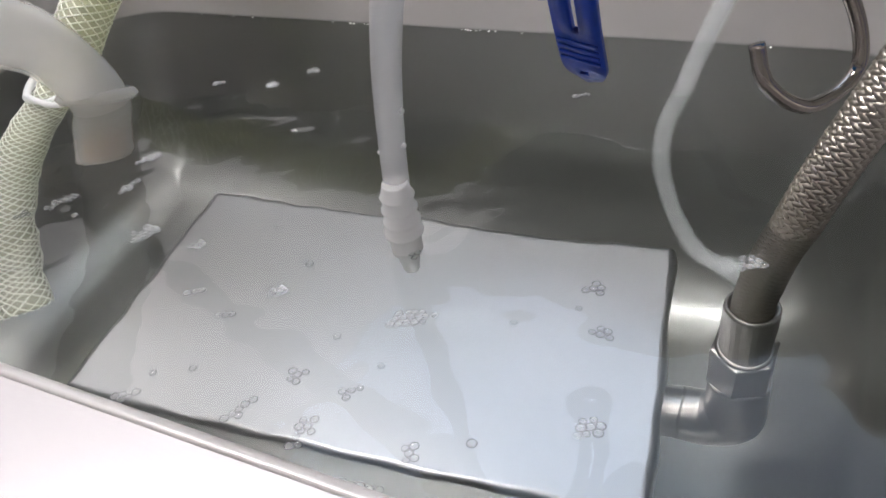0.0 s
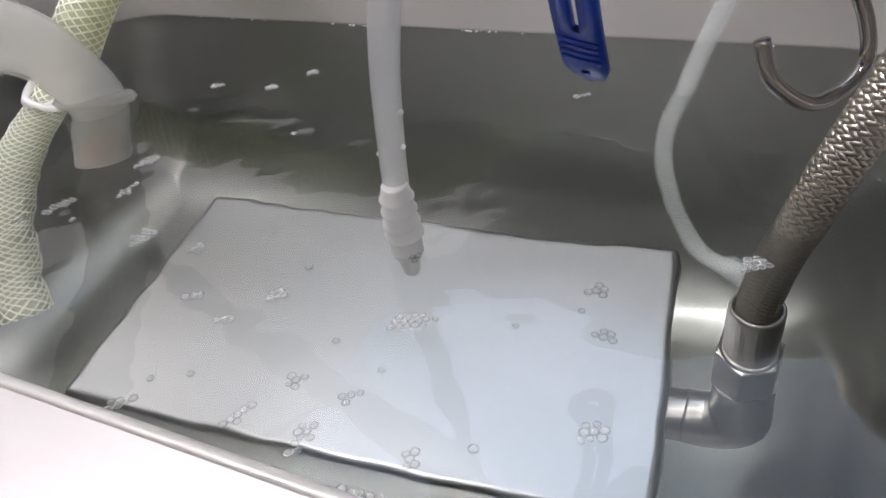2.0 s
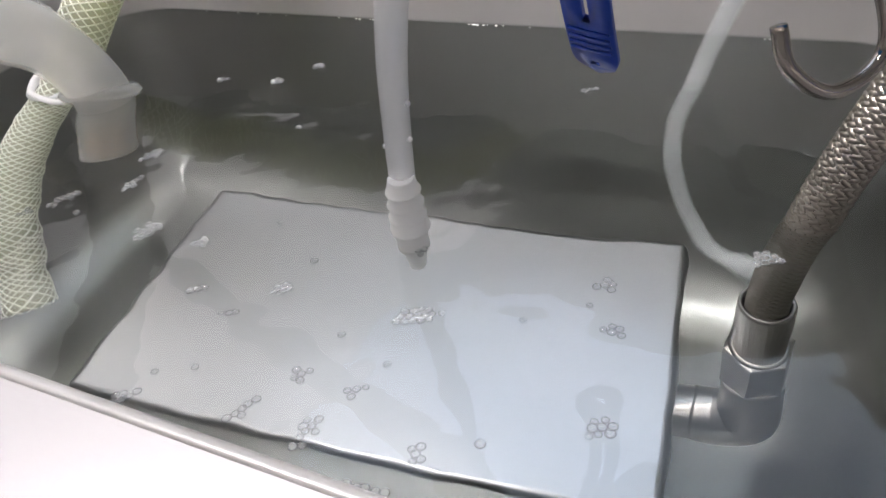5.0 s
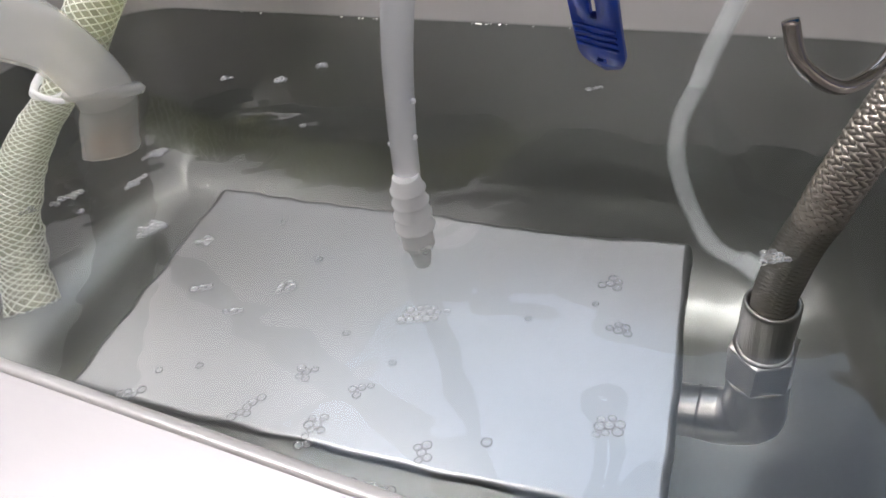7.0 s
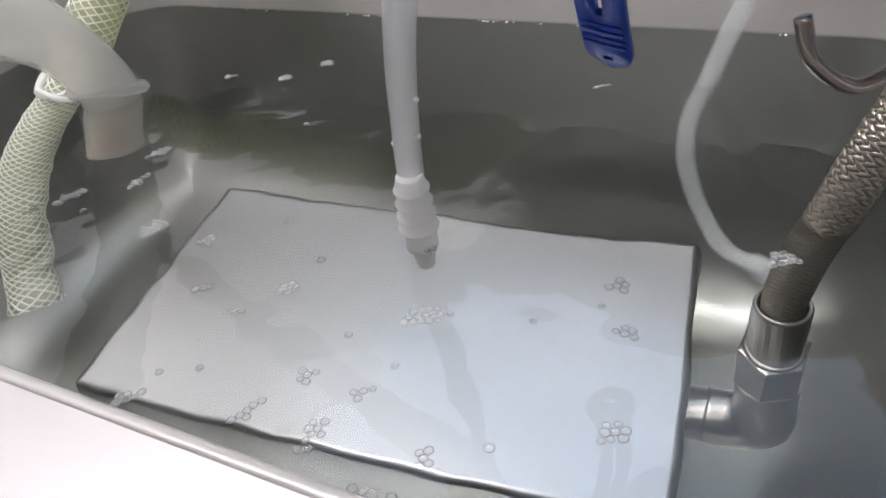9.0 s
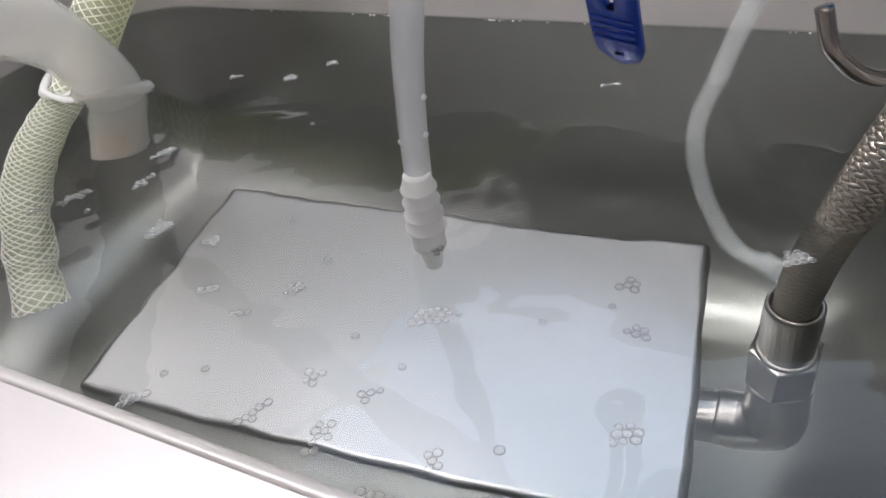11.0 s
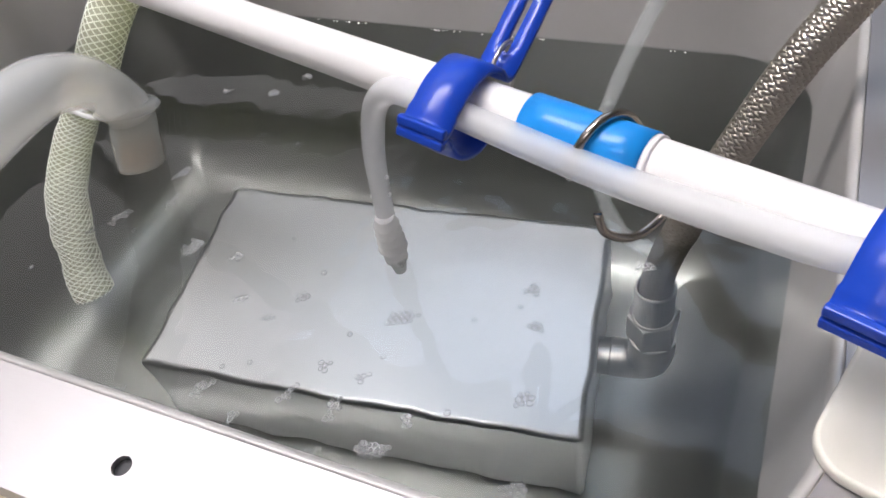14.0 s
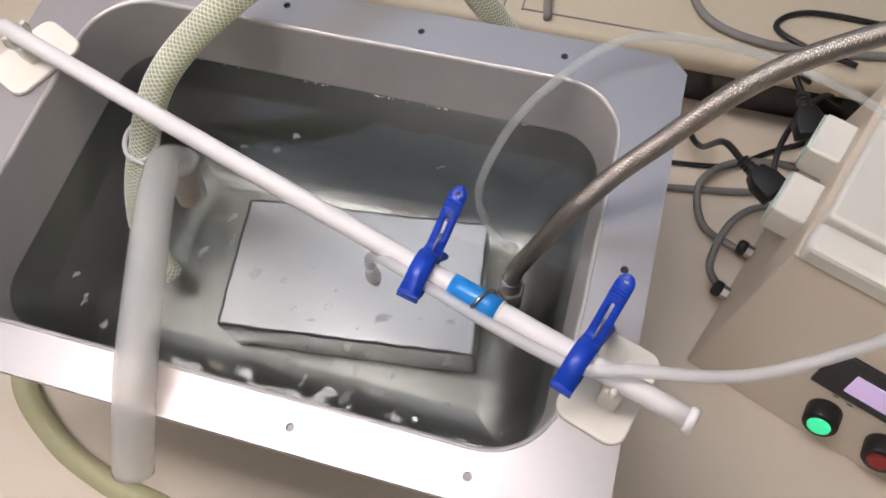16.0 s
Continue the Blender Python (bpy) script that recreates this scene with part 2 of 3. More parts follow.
def rounded(x0, x1, y0, y1, r, n=8, grow=0.0):
    """The outline of a rectangle with rounded corners."""
    x0, x1, y0, y1, r = x0 - grow, x1 + grow, y0 - grow, y1 + grow, max(r + grow, 0.001)
    out = []
    for cx, cy, a0 in ((x1 - r, y1 - r, 0), (x0 + r, y1 - r, 90), (x0 + r, y0 + r, 180), (x1 - r, y0 + r, 270)):
        for k in range(n + 1):
            a = radians(a0 + 90 * k / n)
            out.append((cx + r * math.cos(a), cy + r * math.sin(a)))
    return out


def block(size, at=(0, 0, 0), bevel=0.002, m=None, seg=2, bm=None):
    """A box with rounded edges, centred at the place given."""
    b2 = bmesh.new()
    bmesh.ops.create_cube(b2, size=1)
    bmesh.ops.scale(b2, vec=size, verts=b2.verts)
    if bevel:
        bmesh.ops.bevel(b2, geom=b2.edges[:], offset=bevel, segments=seg, affect="EDGES", profile=0.5)
    bmesh.ops.translate(b2, vec=at, verts=b2.verts)
    if m is not None:
        bmesh.ops.transform(b2, matrix=m, verts=b2.verts)
    if bm is None:
        return b2
    me = bpy.data.meshes.new("t")
    b2.to_mesh(me)
    bm.from_mesh(me)
    bpy.data.meshes.remove(me)
    b2.free()
    return bm


def lathe(profile, seg=24, m=None):
    """A turned shape from (radius, height) pairs."""
    bm = bmesh.new()
    rings = [[bm.verts.new((r * math.cos(k * math.tau / seg), r * math.sin(k * math.tau / seg), z)) for k in range(seg)] for r, z in profile]
    for u, v in zip(rings, rings[1:]):
        for k in range(seg):
            bm.faces.new((u[k], u[(k + 1) % seg], v[(k + 1) % seg], v[k]))
    for ring in (rings[0][::-1], rings[-1]):
        bm.faces.new(ring)
    if m is not None:
        bmesh.ops.transform(bm, matrix=m, verts=bm.verts)
    return bm


def axes(origin, x, z):
    """The pose with its x along x and its z near z."""
    x = Vector(x).normalized()
    z = (Vector(z) - x * Vector(z).dot(x)).normalized()
    y = z.cross(x)
    m = Matrix((x, y, z)).transposed().to_4x4()
    m.translation = Vector(origin)
    return m


def prism(outline, z0, z1, m=None, bevel=0.0):
    """A plate with the outline given."""
    bm = bmesh.new()
    f = bm.faces.new([bm.verts.new((x, y, z0)) for x, y in outline])
    r = bmesh.ops.extrude_face_region(bm, geom=[f])
    bmesh.ops.translate(bm, vec=(0, 0, z1 - z0), verts=[v for v in r["geom"] if isinstance(v, bmesh.types.BMVert)])
    if bevel:
        es = [e for e in bm.edges if abs(e.verts[0].co.z - e.verts[1].co.z) < 1e-7]
        bmesh.ops.bevel(bm, geom=es, offset=bevel, segments=2, affect="EDGES", profile=0.5)
    if m is not None:
        bmesh.ops.transform(bm, matrix=m, verts=bm.verts)
    return bm


# ---- the room ----
TABLE = -0.25
FLOOR = TABLE - 0.76
for nm, size, at, mt, lab in (
        ("floor", (6, 6, 0.1), (0, 0, FLOOR - 0.05), M_FLOOR, "grey vinyl laboratory floor"),
        ("ceiling", (6, 6, 0.1), (0, 0, CEIL + 0.06), M_CEIL, "white painted ceiling"),
        ("wall_north", (6, 0.1, CEIL - FLOOR), (0, 2.95, (CEIL + FLOOR) / 2), M_WALL, "pale painted wall"),
        ("wall_south", (6, 0.1, CEIL - FLOOR), (0, -2.95, (CEIL + FLOOR) / 2), M_WALL, "pale painted wall"),
        ("wall_west", (0.1, 5.8, CEIL - FLOOR), (-2.95, 0, (CEIL + FLOOR) / 2), M_WALL, "pale painted wall"),
        ("wall_east", (0.1, 5.8, CEIL - FLOOR), (2.95, 0, (CEIL + FLOOR) / 2), M_WALL, "pale painted wall")):
    tagged(part(nm, block(size, at, 0), mt, smooth=False), lab, nm.split("_")[0], kind="structure")
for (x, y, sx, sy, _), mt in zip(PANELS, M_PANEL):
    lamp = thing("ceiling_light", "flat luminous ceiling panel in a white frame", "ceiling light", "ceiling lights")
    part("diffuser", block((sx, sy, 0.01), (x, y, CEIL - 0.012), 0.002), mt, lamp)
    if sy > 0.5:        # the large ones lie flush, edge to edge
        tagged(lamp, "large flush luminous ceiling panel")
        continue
    fr = bmesh.new()
    for dx, dy, w, d in ((0, sy / 2 + 0.012, sx + 0.05, 0.02), (0, -sy / 2 - 0.012, sx + 0.05, 0.02), (sx / 2 + 0.012, 0, 0.02, sy), (-sx / 2 - 0.012, 0, 0.02, sy)):
        block((w, d, 0.03), (x + dx, y + dy, CEIL - 0.006), 0.002, bm=fr)
    part("frame", fr, M_CEIL, lamp)

# ---- the bench ----
bench = thing("lab_bench", "beige laminate laboratory bench top with stains", "bench")
part("bench_top", block((2.6, 1.7, 0.035), (0.2, 0.05, TABLE - 0.0175), 0.004), M_TABLE, bench)
for x in (-1.0, 1.4):
    for y in (-0.7, 0.8):
        part("leg", block((0.05, 0.05, 0.725), (x, y, TABLE - 0.035 - 0.3625), 0.004), M_CASE, bench)
shelf = thing("bench_shelf", "cream raised panel along the back of the bench", "shelf")
part("panel", block((2.4, 0.48, 0.035), (0.2, 0.375 + 0.24, -0.117), 0.012, seg=3), M_SHELF, shelf)
for x in (-0.9, -0.3, 0.75, 1.3):
    part("support", block((0.03, 0.4, TABLE * -1 - 0.1345), (x, 0.63, (TABLE - 0.1345) / 2), 0.002), M_SHELF, shelf)
# added dark board: stands in for the deep shade under the raised panel
part("shade_strip", block((2.3, 0.012, TABLE * -1 - 0.1355), (0.2, 0.432, (TABLE - 0.1345) / 2), 0.001), M_DARK, shelf, "dark strip added to deepen the shade below the panel")
part("joint_strip", block((0.19, 0.0022, 0.0016), (0.19, 0.401, -0.0988), 0.0004), M_GREY, shelf)
part("joint_strip", block((0.0022, 0.075, 0.0016), (0.094, 0.4365, -0.0988), 0.0004), M_GREY, shelf)
part("joint_strip", block((0.0022, 0.075, 0.0016), (0.070, 0.4365, -0.0988), 0.0004), M_GREY, shelf)

# ---- the tank ----
RIM = 0.0727
DEPTH = -0.243
tank = thing("water_bath_tank", "deep brushed stainless steel water bath with a wide flat rim", "tank")
X0, X1, Y0, Y1, CR = -0.309, 0.243, -0.180, 0.177, 0.062


def basin():
    bm = bmesh.new()
    prof = [(0.0, RIM + 0.0003)]
    for k in range(1, 6):
        a = radians(90 * k / 5)
        prof.append((-0.004 * math.sin(a), RIM + 0.0003 - 0.004 * (1 - math.cos(a))))
    prof += [(-0.0065, 0.045), (-0.0125, 0.0), (-0.016, -0.06), (-0.019, -0.14), (-0.020, DEPTH + 0.062)]
    for k in range(1, 10):
        a = radians(90 * k / 9)
        prof.append((-0.020 - 0.062 * (1 - math.cos(a)), DEPTH + 0.062 - 0.062 * math.sin(a)))
    rings = []
    for g, z in prof:
        rings.append([bm.verts.new((x, y, z)) for x, y in rounded(X0, X1, Y0, Y1, CR, 10, g)])
    for u, v in zip(rings, rings[1:]):
        for k in range(len(u)):
            bm.faces.new((u[k], u[(k + 1) % len(u)], v[(k + 1) % len(u)], v[k]))
    bm.faces.new(rings[-1])
    # outer skin
    prof2 = [(0.0, RIM - 0.0022), (-0.004, RIM - 0.008), (-0.010, 0.0), (-0.0185, DEPTH + 0.02), (-0.04, DEPTH - 0.003)]
    rings2 = [[bm.verts.new((x, y, z)) for x, y in rounded(X0, X1, Y0, Y1, CR, 10, g)] for g, z in prof2]
    for u, v in zip(rings2, rings2[1:]):
        for k in range(len(u)):
            bm.faces.new((u[k], v[k], v[(k + 1) % len(u)], u[(k + 1) % len(u)]))
    bm.faces.new(rings2[-1][::-1])
    for k in range(len(rings[0])):
        j = (k + 1) % len(rings[0])
        bm.faces.new((rings[0][k], rings2[0][k], rings2[0][j], rings[0][j]))
    return bm


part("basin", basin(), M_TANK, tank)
for x in (X0 + 0.08, X1 - 0.08):
    for y in (Y0 + 0.08, Y1 - 0.08):
        part("foot", lathe([(0.014, TABLE), (0.016, TABLE + 0.002), (0.016, DEPTH - 0.001)], 16, pose(x, y, 0)), M_BLACK, tank)
FX0, FX1, FY0, FY1 = -0.368, 0.290, -0.219, 0.223
HOLES = [(-0.245, -0.2), (-0.102, -0.2), (0.041, -0.2), (0.184, -0.2), (-0.254, 0.2), (-0.111, 0.2), (0.032, 0.1985), (0.175, 0.2),
         (0.268, -0.125), (0.268, -0.005), (0.266, 0.118), (-0.34, -0.005), (-0.34, 0.118), (-0.34, -0.125)]


def flange():
    bm = bmesh.new()
    c = 0.018
    outer = [(FX0 + c, FY0), (FX1 - c, FY0), (FX1, FY0 + c), (FX1, FY1 - c), (FX1 - c, FY1), (FX0 + c, FY1), (FX0, FY1 - c), (FX0, FY0 + c)]
    loops = [outer, rounded(X0, X1, Y0, Y1, CR, 10, 0.0003)]
    for hx, hy in HOLES:
        loops.append([(hx + 0.0036 * math.cos(k * math.tau / 12), hy + 0.0036 * math.sin(k * math.tau / 12)) for k in range(12)])
    for z in (RIM,):
        es = []
        for lp in loops:
            vs = [bm.verts.new((x, y, z)) for x, y in lp]
            es += [bm.edges.new((vs[k], vs[(k + 1) % len(vs)])) for k in range(len(vs))]
        bmesh.ops.triangle_fill(bm, edges=es, use_beauty=True, use_dissolve=False)
    bound = [e for e in bm.edges if len(e.link_faces) == 1]
    r = bmesh.ops.extrude_edge_only(bm, edges=bound)
    down = [v for v in r["geom"] if isinstance(v, bmesh.types.BMVert)]
    for v in down:
        edge = v.co.x < FX0 + 0.02 or v.co.x > FX1 - 0.02 or v.co.y < FY0 + 0.002 or v.co.y > FY1 - 0.002
        near = min(math.hypot(v.co.x - a, v.co.y - b) for a, b in HOLES) < 0.005
        v.co.z -= 0.002 if near or not edge else 0.014
    return bm


part("rim_plate", flange(), M_FLANGE, tank, smooth=False)
for hx, hy in HOLES:
    part("hole_bush", lathe([(0.0042, RIM - 0.006), (0.0042, RIM - 0.0024), (0.0036, RIM - 0.0024)], 12, pose(hx, hy, 0)), M_DARK, tank)

water = bmesh.new()
water.faces.new([water.verts.new((x, y, 0.0)) for x, y in rounded(X0, X1, Y0, Y1, CR, 10, -0.0117)])
wt = tagged(part("water", water, M_WATER), "clear still water filling the steel tank", "water", kind="structure")
wt.visible_shadow = False

# ---- the sunken box and its hose ----
BX = axes((0.0, 0.0, 0.0), (0.2776, 0.0366, 0), (0, 0, 1))
BC = Vector((0.0000, -0.0002, 0))
BT, BL, BW, BH = -0.1448, 0.280, 0.154, 0.094
box = thing("submerged_steel_box", "closed flat stainless steel box lying under water in the tank", "steel box")
m = Matrix.Translation(BC) @ BX
part("shell", block((BL, BW, BH), (0, 0, BT - BH / 2), 0.0038, m, 5), M_BOX, box)
part("bottom_plate", block((BL - 0.004, BW - 0.004, 0.004), (0, 0, DEPTH + 0.0022), 0.001, m), M_BOX, box)

STEEL = [(0.66, 0.27, 0.19), (0.5122, 0.2093, 0.2195), (0.3488, 0.1195, 0.2153), (0.262, 0.0640, 0.1480), (0.2215, 0.0340, 0.1000), (0.198, 0.0190, 0.0500), (0.1800, 0.0110, 0.0), (0.1720, 0.0145, -0.0560), (0.1705, 0.0165, -0.090)]
line = resample(spline(STEEL, 60), 0.0007)
hose = thing("braided_steel_hose", "flexible hose of woven stainless wire, fixed to the steel box", "hose")
part("core", sweep(line[::10], 0.0075, 20), M_CORE, hose)
fr = frames_along(line)
CARRIERS, LAY = 13, 0.047
# one flat bundle of four round wires, seen across: angle from its middle, and rise
ACROSS = [(-0.216 + 0.054 * k, 0.00032 - 0.00032 * (k - 4) ** 2 / 16 + (0.00007 if k % 2 else 0.0)) for k in range(9)]
for hand in (1, -1):
    for k in range(CARRIERS):
        bm = bmesh.new()
        rows = []
        for p, a, b, s in fr:
            ang = k * math.tau / CARRIERS + hand * math.tau * s / LAY
            r0 = 0.0080 + hand * 0.00034 * math.cos(CARRIERS * ang)
            rows.append([bm.verts.new(p + (r0 + bulge) * (math.cos(ang + w) * a + math.sin(ang + w) * b)) for w, bulge in ACROSS])
        for u, v in zip(rows, rows[1:]):
            for j in range(len(ACROSS) - 1):
                bm.faces.new((u[j], u[j + 1], v[j + 1], v[j]))
        part("wire_strand", bm, M_BRAID, hose)
HX, HY = 0.1705, 0.0165
FIT = pose(HX, HY, 0)
part("ferrule", lathe([(0.0085, -0.112), (0.0112, -0.111), (0.0114, -0.0775), (0.0110, -0.0757), (0.0098, -0.0757), (0.0094, -0.078), (0.0088, -0.095)], 32, FIT), M_STEEL, hose)
hexa = prism([(0.0150 * math.cos(k * math.tau / 6), 0.0150 * math.sin(k * math.tau / 6)) for k in range(6)], -0.137, -0.110, FIT @ pose(0, 0, 0, 0, 0, 24), 0.0014)
part("hex_nut", hexa, M_STEEL, hose, smooth=False)
part("washer_face", lathe([(0.0120, -0.1105), (0.0128, -0.1098), (0.0116, -0.1090)], 32, FIT), M_STEEL, hose)
elb = sweep(spline([(HX, HY, -0.136), (HX, HY, -0.160), (HX - 0.0025, HY - 0.0003, -0.1725), (HX - 0.0125, HY - 0.0016, -0.1785), (HX - 0.024, HY - 0.003, -0.1785)], 8), lambda s: 0.0140 - 0.0010 * s, 24)
part("elbow", elb, M_STEEL, hose)
part("pipe_stub", sweep(spline([(HX - 0.018, HY - 0.0024, -0.1785), (0.136, 0.0115, -0.1785)]), 0.0126, 24), M_STEEL, hose)

# ---- tubes ----
thin = [(0.62, 0.16, 0.02), (0.4993, 0.2064, 0.0492), (0.424, 0.2317, 0.0632), (0.3253, 0.2423, 0.0780), (0.2297, 0.2136, 0.096), (0.1643, 0.1445, 0.086), (0.1274, 0.1136, 0.017), (0.1173, 0.0888, -0.0483), (0.1365, 0.071, -0.1050), (0.160, 0.0637, -0.118)]
t1 = thing("thin_tube", "thin milky silicone tube dipping into the water", "tube")
part("tube_wall", sweep(spline(thin), 0.0046, 16, wall=0.0013), M_CLEAR, t1)
part("tube_tip", sweep([Vector(thin[-1]).lerp(Vector(thin[-2]), s) for s in (-0.18, 0.0, 0.15, 0.30)], lambda u: 0.0060 - 0.0012 * abs(u - 0.5), 16, wall=0.0015), M_CLEAR, t1)

AIR = [(0.0480, -0.0380, 0.018), (0.0500, -0.0385, 0.0442), (0.0610, -0.0500, 0.0820), (0.0735, -0.0600, 0.1125), (0.0870, -0.0680, 0.1285), (0.1020, -0.0745, 0.1325), (0.1360, -0.0855, 0.1315), (0.1700, -0.0965, 0.1310), (0.2050, -0.1070, 0.1325), (0.2350, -0.1150, 0.1350), (0.2560, -0.1165, 0.1410), (0.2791, -0.1127, 0.1490), (0.3578, -0.0944, 0.1454), (0.4481, -0.0412, 0.1336), (0.54, 0.03, 0.09), (0.60, 0.09, 0.03)]
t2 = thing("air_tube", "milky silicone tube clipped along the pipe, ending at the water", "tube")
part("tube_wall", sweep(spline(AIR), 0.0047, 18, wall=0.0014), M_SILICONE, t2)
tip = [(0.0046, 0.0305)]
for k in range(4):
    z, r = 0.0300 - 0.0056 * k, 0.0049 + 0.00036 * k
    tip += [(r, z), (r + 0.0001, z - 0.0010), (r + 0.0012, z - 0.0046), (r + 0.0016, z - 0.0050), (r + 0.0015, z - 0.0054), (r + 0.0001, z - 0.00550)]
tip += [(0.0060, 0.0068), (0.0061, -0.0020), (0.0057, -0.0032), (0.0042, -0.0036), (0.0040, -0.012), (0.0032, -0.020), (0.0026, -0.0212)]
part("barbed_nozzle", lathe(tip, 28, pose(0.0483, -0.0383, 0, 4, 2)), M_NOZZLE, t2, "ribbed white plastic nozzle")

for dx, dz in ((0.0049, 0.046), (-0.0047, 0.041), (0.0046, 0.062)):
    dp = bmesh.new()
    bmesh.ops.create_icosphere(dp, subdivisions=2, radius=0.0010, matrix=pose(0.0500 + dx + (dz - 0.0442) * 0.30, -0.0392 - (dz - 0.0442) * 0.3, dz))
    part("water_drop", dp, M_NOZZLE, t2)

GREEN = [(0.16, 0.33, -0.22), (0.10, 0.315, -0.06), (0.02, 0.285, 0.09), (-0.069, 0.2374, 0.1457), (-0.1201, 0.1831, 0.1252), (-0.1752, 0.1383, 0.0913), (-0.2151, 0.0907, 0.0519), (-0.2395, 0.0437, -0.0131), (-0.2450, -0.0020, -0.0915), (-0.2340, -0.032, -0.160), (-0.2190, -0.048, -0.192)]
gline = resample(spline(GREEN, 24), 0.004)
g1 = thing("braided_hose", "thick yellowish clear hose with white thread braid hanging into the water", "hose")
part("hose_wall", sweep(gline, 0.0148, 24, wall=0.0030), M_GREEN, g1)
gl2 = resample(spline(GREEN, 24), 0.003)
for hand in (1, -1):
    for k in range(12):
        part("thread", helix(gl2, 0.0150, 0.062, k * math.tau / 12, hand, 0.00048, 4), M_THREAD, g1)

BIG = [(-0.181, 0.018, -0.056), (-0.1845, 0.027, -0.025), (-0.186, 0.0325, 0.004), (-0.1800, 0.0152, 0.0367), (-0.1606, -0.0155, 0.0630), (-0.1397, -0.056, 0.0826), (-0.1055, -0.1338, 0.0987), (-0.0836, -0.2025, 0.0926), (-0.0800, -0.2630, 0.0420)]
b1 = thing("frosted_tube", "wide frosted plastic tube bent over the tank's rim", "tube")
part("tube_wall", sweep(spline(BIG), 0.0165, 28, wall=0.0026), M_MILK, b1)
part("metal_insert", lathe([(0.008, -0.010), (0.0128, -0.010), (0.0132, 0.0), (0.0128, 0.010), (0.010, 0.011), (0.008, 0.011)], 20, pose(-0.1818, 0.0200, -0.047, -16, -5)), M_BRASS, b1, "dull brass ring inside the tube's end")
part("collar", lathe([(0.0166, -0.002), (0.0205, -0.0025), (0.0225, 0.0005), (0.0205, 0.0035), (0.0166, 0.004)], 28, pose(-0.186, 0.0325, 0.005, -18, -6)), M_MILK, b1, "clear collar round the tube")
tie = thing("cable_tie", "clear plastic tie binding the two hoses together", "cable tie")
loop = []
for k in range(41):
    a = k * math.tau / 40
    loop.append(Vector((-0.2370 + 0.0185 * math.cos(a), 0.0480 + 0.0200 * math.sin(a), 0.0035 + 0.007 * math.sin(a))))
part("strap", sweep(loop, 0.0027, 10), M_NOZZLE, tie)
part("strap_end", sweep(spline([(-0.246, 0.031, 0.000), (-0.232, 0.026, 0.001), (-0.216, 0.022, 0.002), (-0.203, 0.020, 0.004)]), 0.0017, 8), M_NOZZLE, tie)

OLD = [(-0.46, 0.10, TABLE + 0.015), (-0.44, -0.08, TABLE + 0.015), (-0.40, -0.19, TABLE + 0.0145), (-0.325, -0.247, TABLE + 0.0145), (-0.24, -0.277, TABLE + 0.0145), (-0.12, -0.30, TABLE + 0.0145), (0.05, -0.40, TABLE + 0.0145)]
old = thing("yellow_hose", "aged yellow plastic hose lying on the bench", "hose")
part("hose_wall", sweep(spline(OLD), 0.0142, 20, wall=0.003), M_OLIVE, old)
part("inner_stain", sweep(spline(OLD), 0.0108, 16), M_OLIVE, old)

# ---- the pipe across the tank ----
ROD = [(-0.3537, 0.0846, 0.1080), (-0.0108, -0.0275, 0.1249), (0.3235, -0.1304, 0.1307)]
rod = thing("white_pipe", "straight white plastic pipe laid across the tank on two holders", "pipe")
RL = spline(ROD, 16)
part("pipe", sweep(RL, 0.0084, 24), M_ROD, rod)
RD = (RL[-1] - RL[-3]).normalized()
RM = axes(RL[-1], RD, (0, 0, 1))
part("end_cap", lathe([(0.0084, -0.001), (0.0100, 0.0), (0.0106, 0.0022), (0.0104, 0.0046), (0.0088, 0.006)], 24, RM @ pose(0, 0, 0, 0, 90, 0)), M_ROD, rod)


def rod_at(x):
    for a, b in zip(RL, RL[1:]):
        if a.x <= x <= b.x:
            return a.lerp(b, (x - a.x) / (b.x - a.x)), (b - a).normalized()


def holder(x, base, turn, label):
    """A plate stuck on the rim, with an upright that forks round the pipe."""
    p, d = rod_at(x)
    h = thing("pipe_holder", label, "pipe holder", "pipe holders")
    plate = prism(rounded(-0.029, 0.029, -0.041, 0.041, 0.013, 6), RIM + 0.0002, RIM + 0.0052, pose(base[0], base[1], 0, 0, 0, turn), 0.0014)
    part("base_plate", plate, M_CREAM, h)
    top = p.z - 0.0088
    w = axes((p.x, p.y, 0), (d.x, d.y, 0), (0, 0, 1))
    part("upright", block((0.017, 0.020, top - RIM - 0.004), (0, 0, (top + RIM + 0.004) / 2), 0.003, w), M_CREAM, h)
    for sgn in (-1, 1):
        prong = spline([(0, sgn * 0.003, p.z - 0.0105), (0, sgn * 0.0095, p.z - 0.0075), (0, sgn * 0.0122, p.z), (0, sgn * 0.0112, p.z + 0.007)], 6)
        part("prong", sweep([w @ q for q in prong], lambda s: 0.0034 - 0.0006 * s, 12), M_CREAM, h)
    return h


holder(0.275, (0.2725, -0.106), -17, "cream plastic stick-on holder gripping the white pipe's capped end")
holder(-0.335, (-0.336, 0.078), -25, "cream plastic stick-on holder on the tank's far side rim")


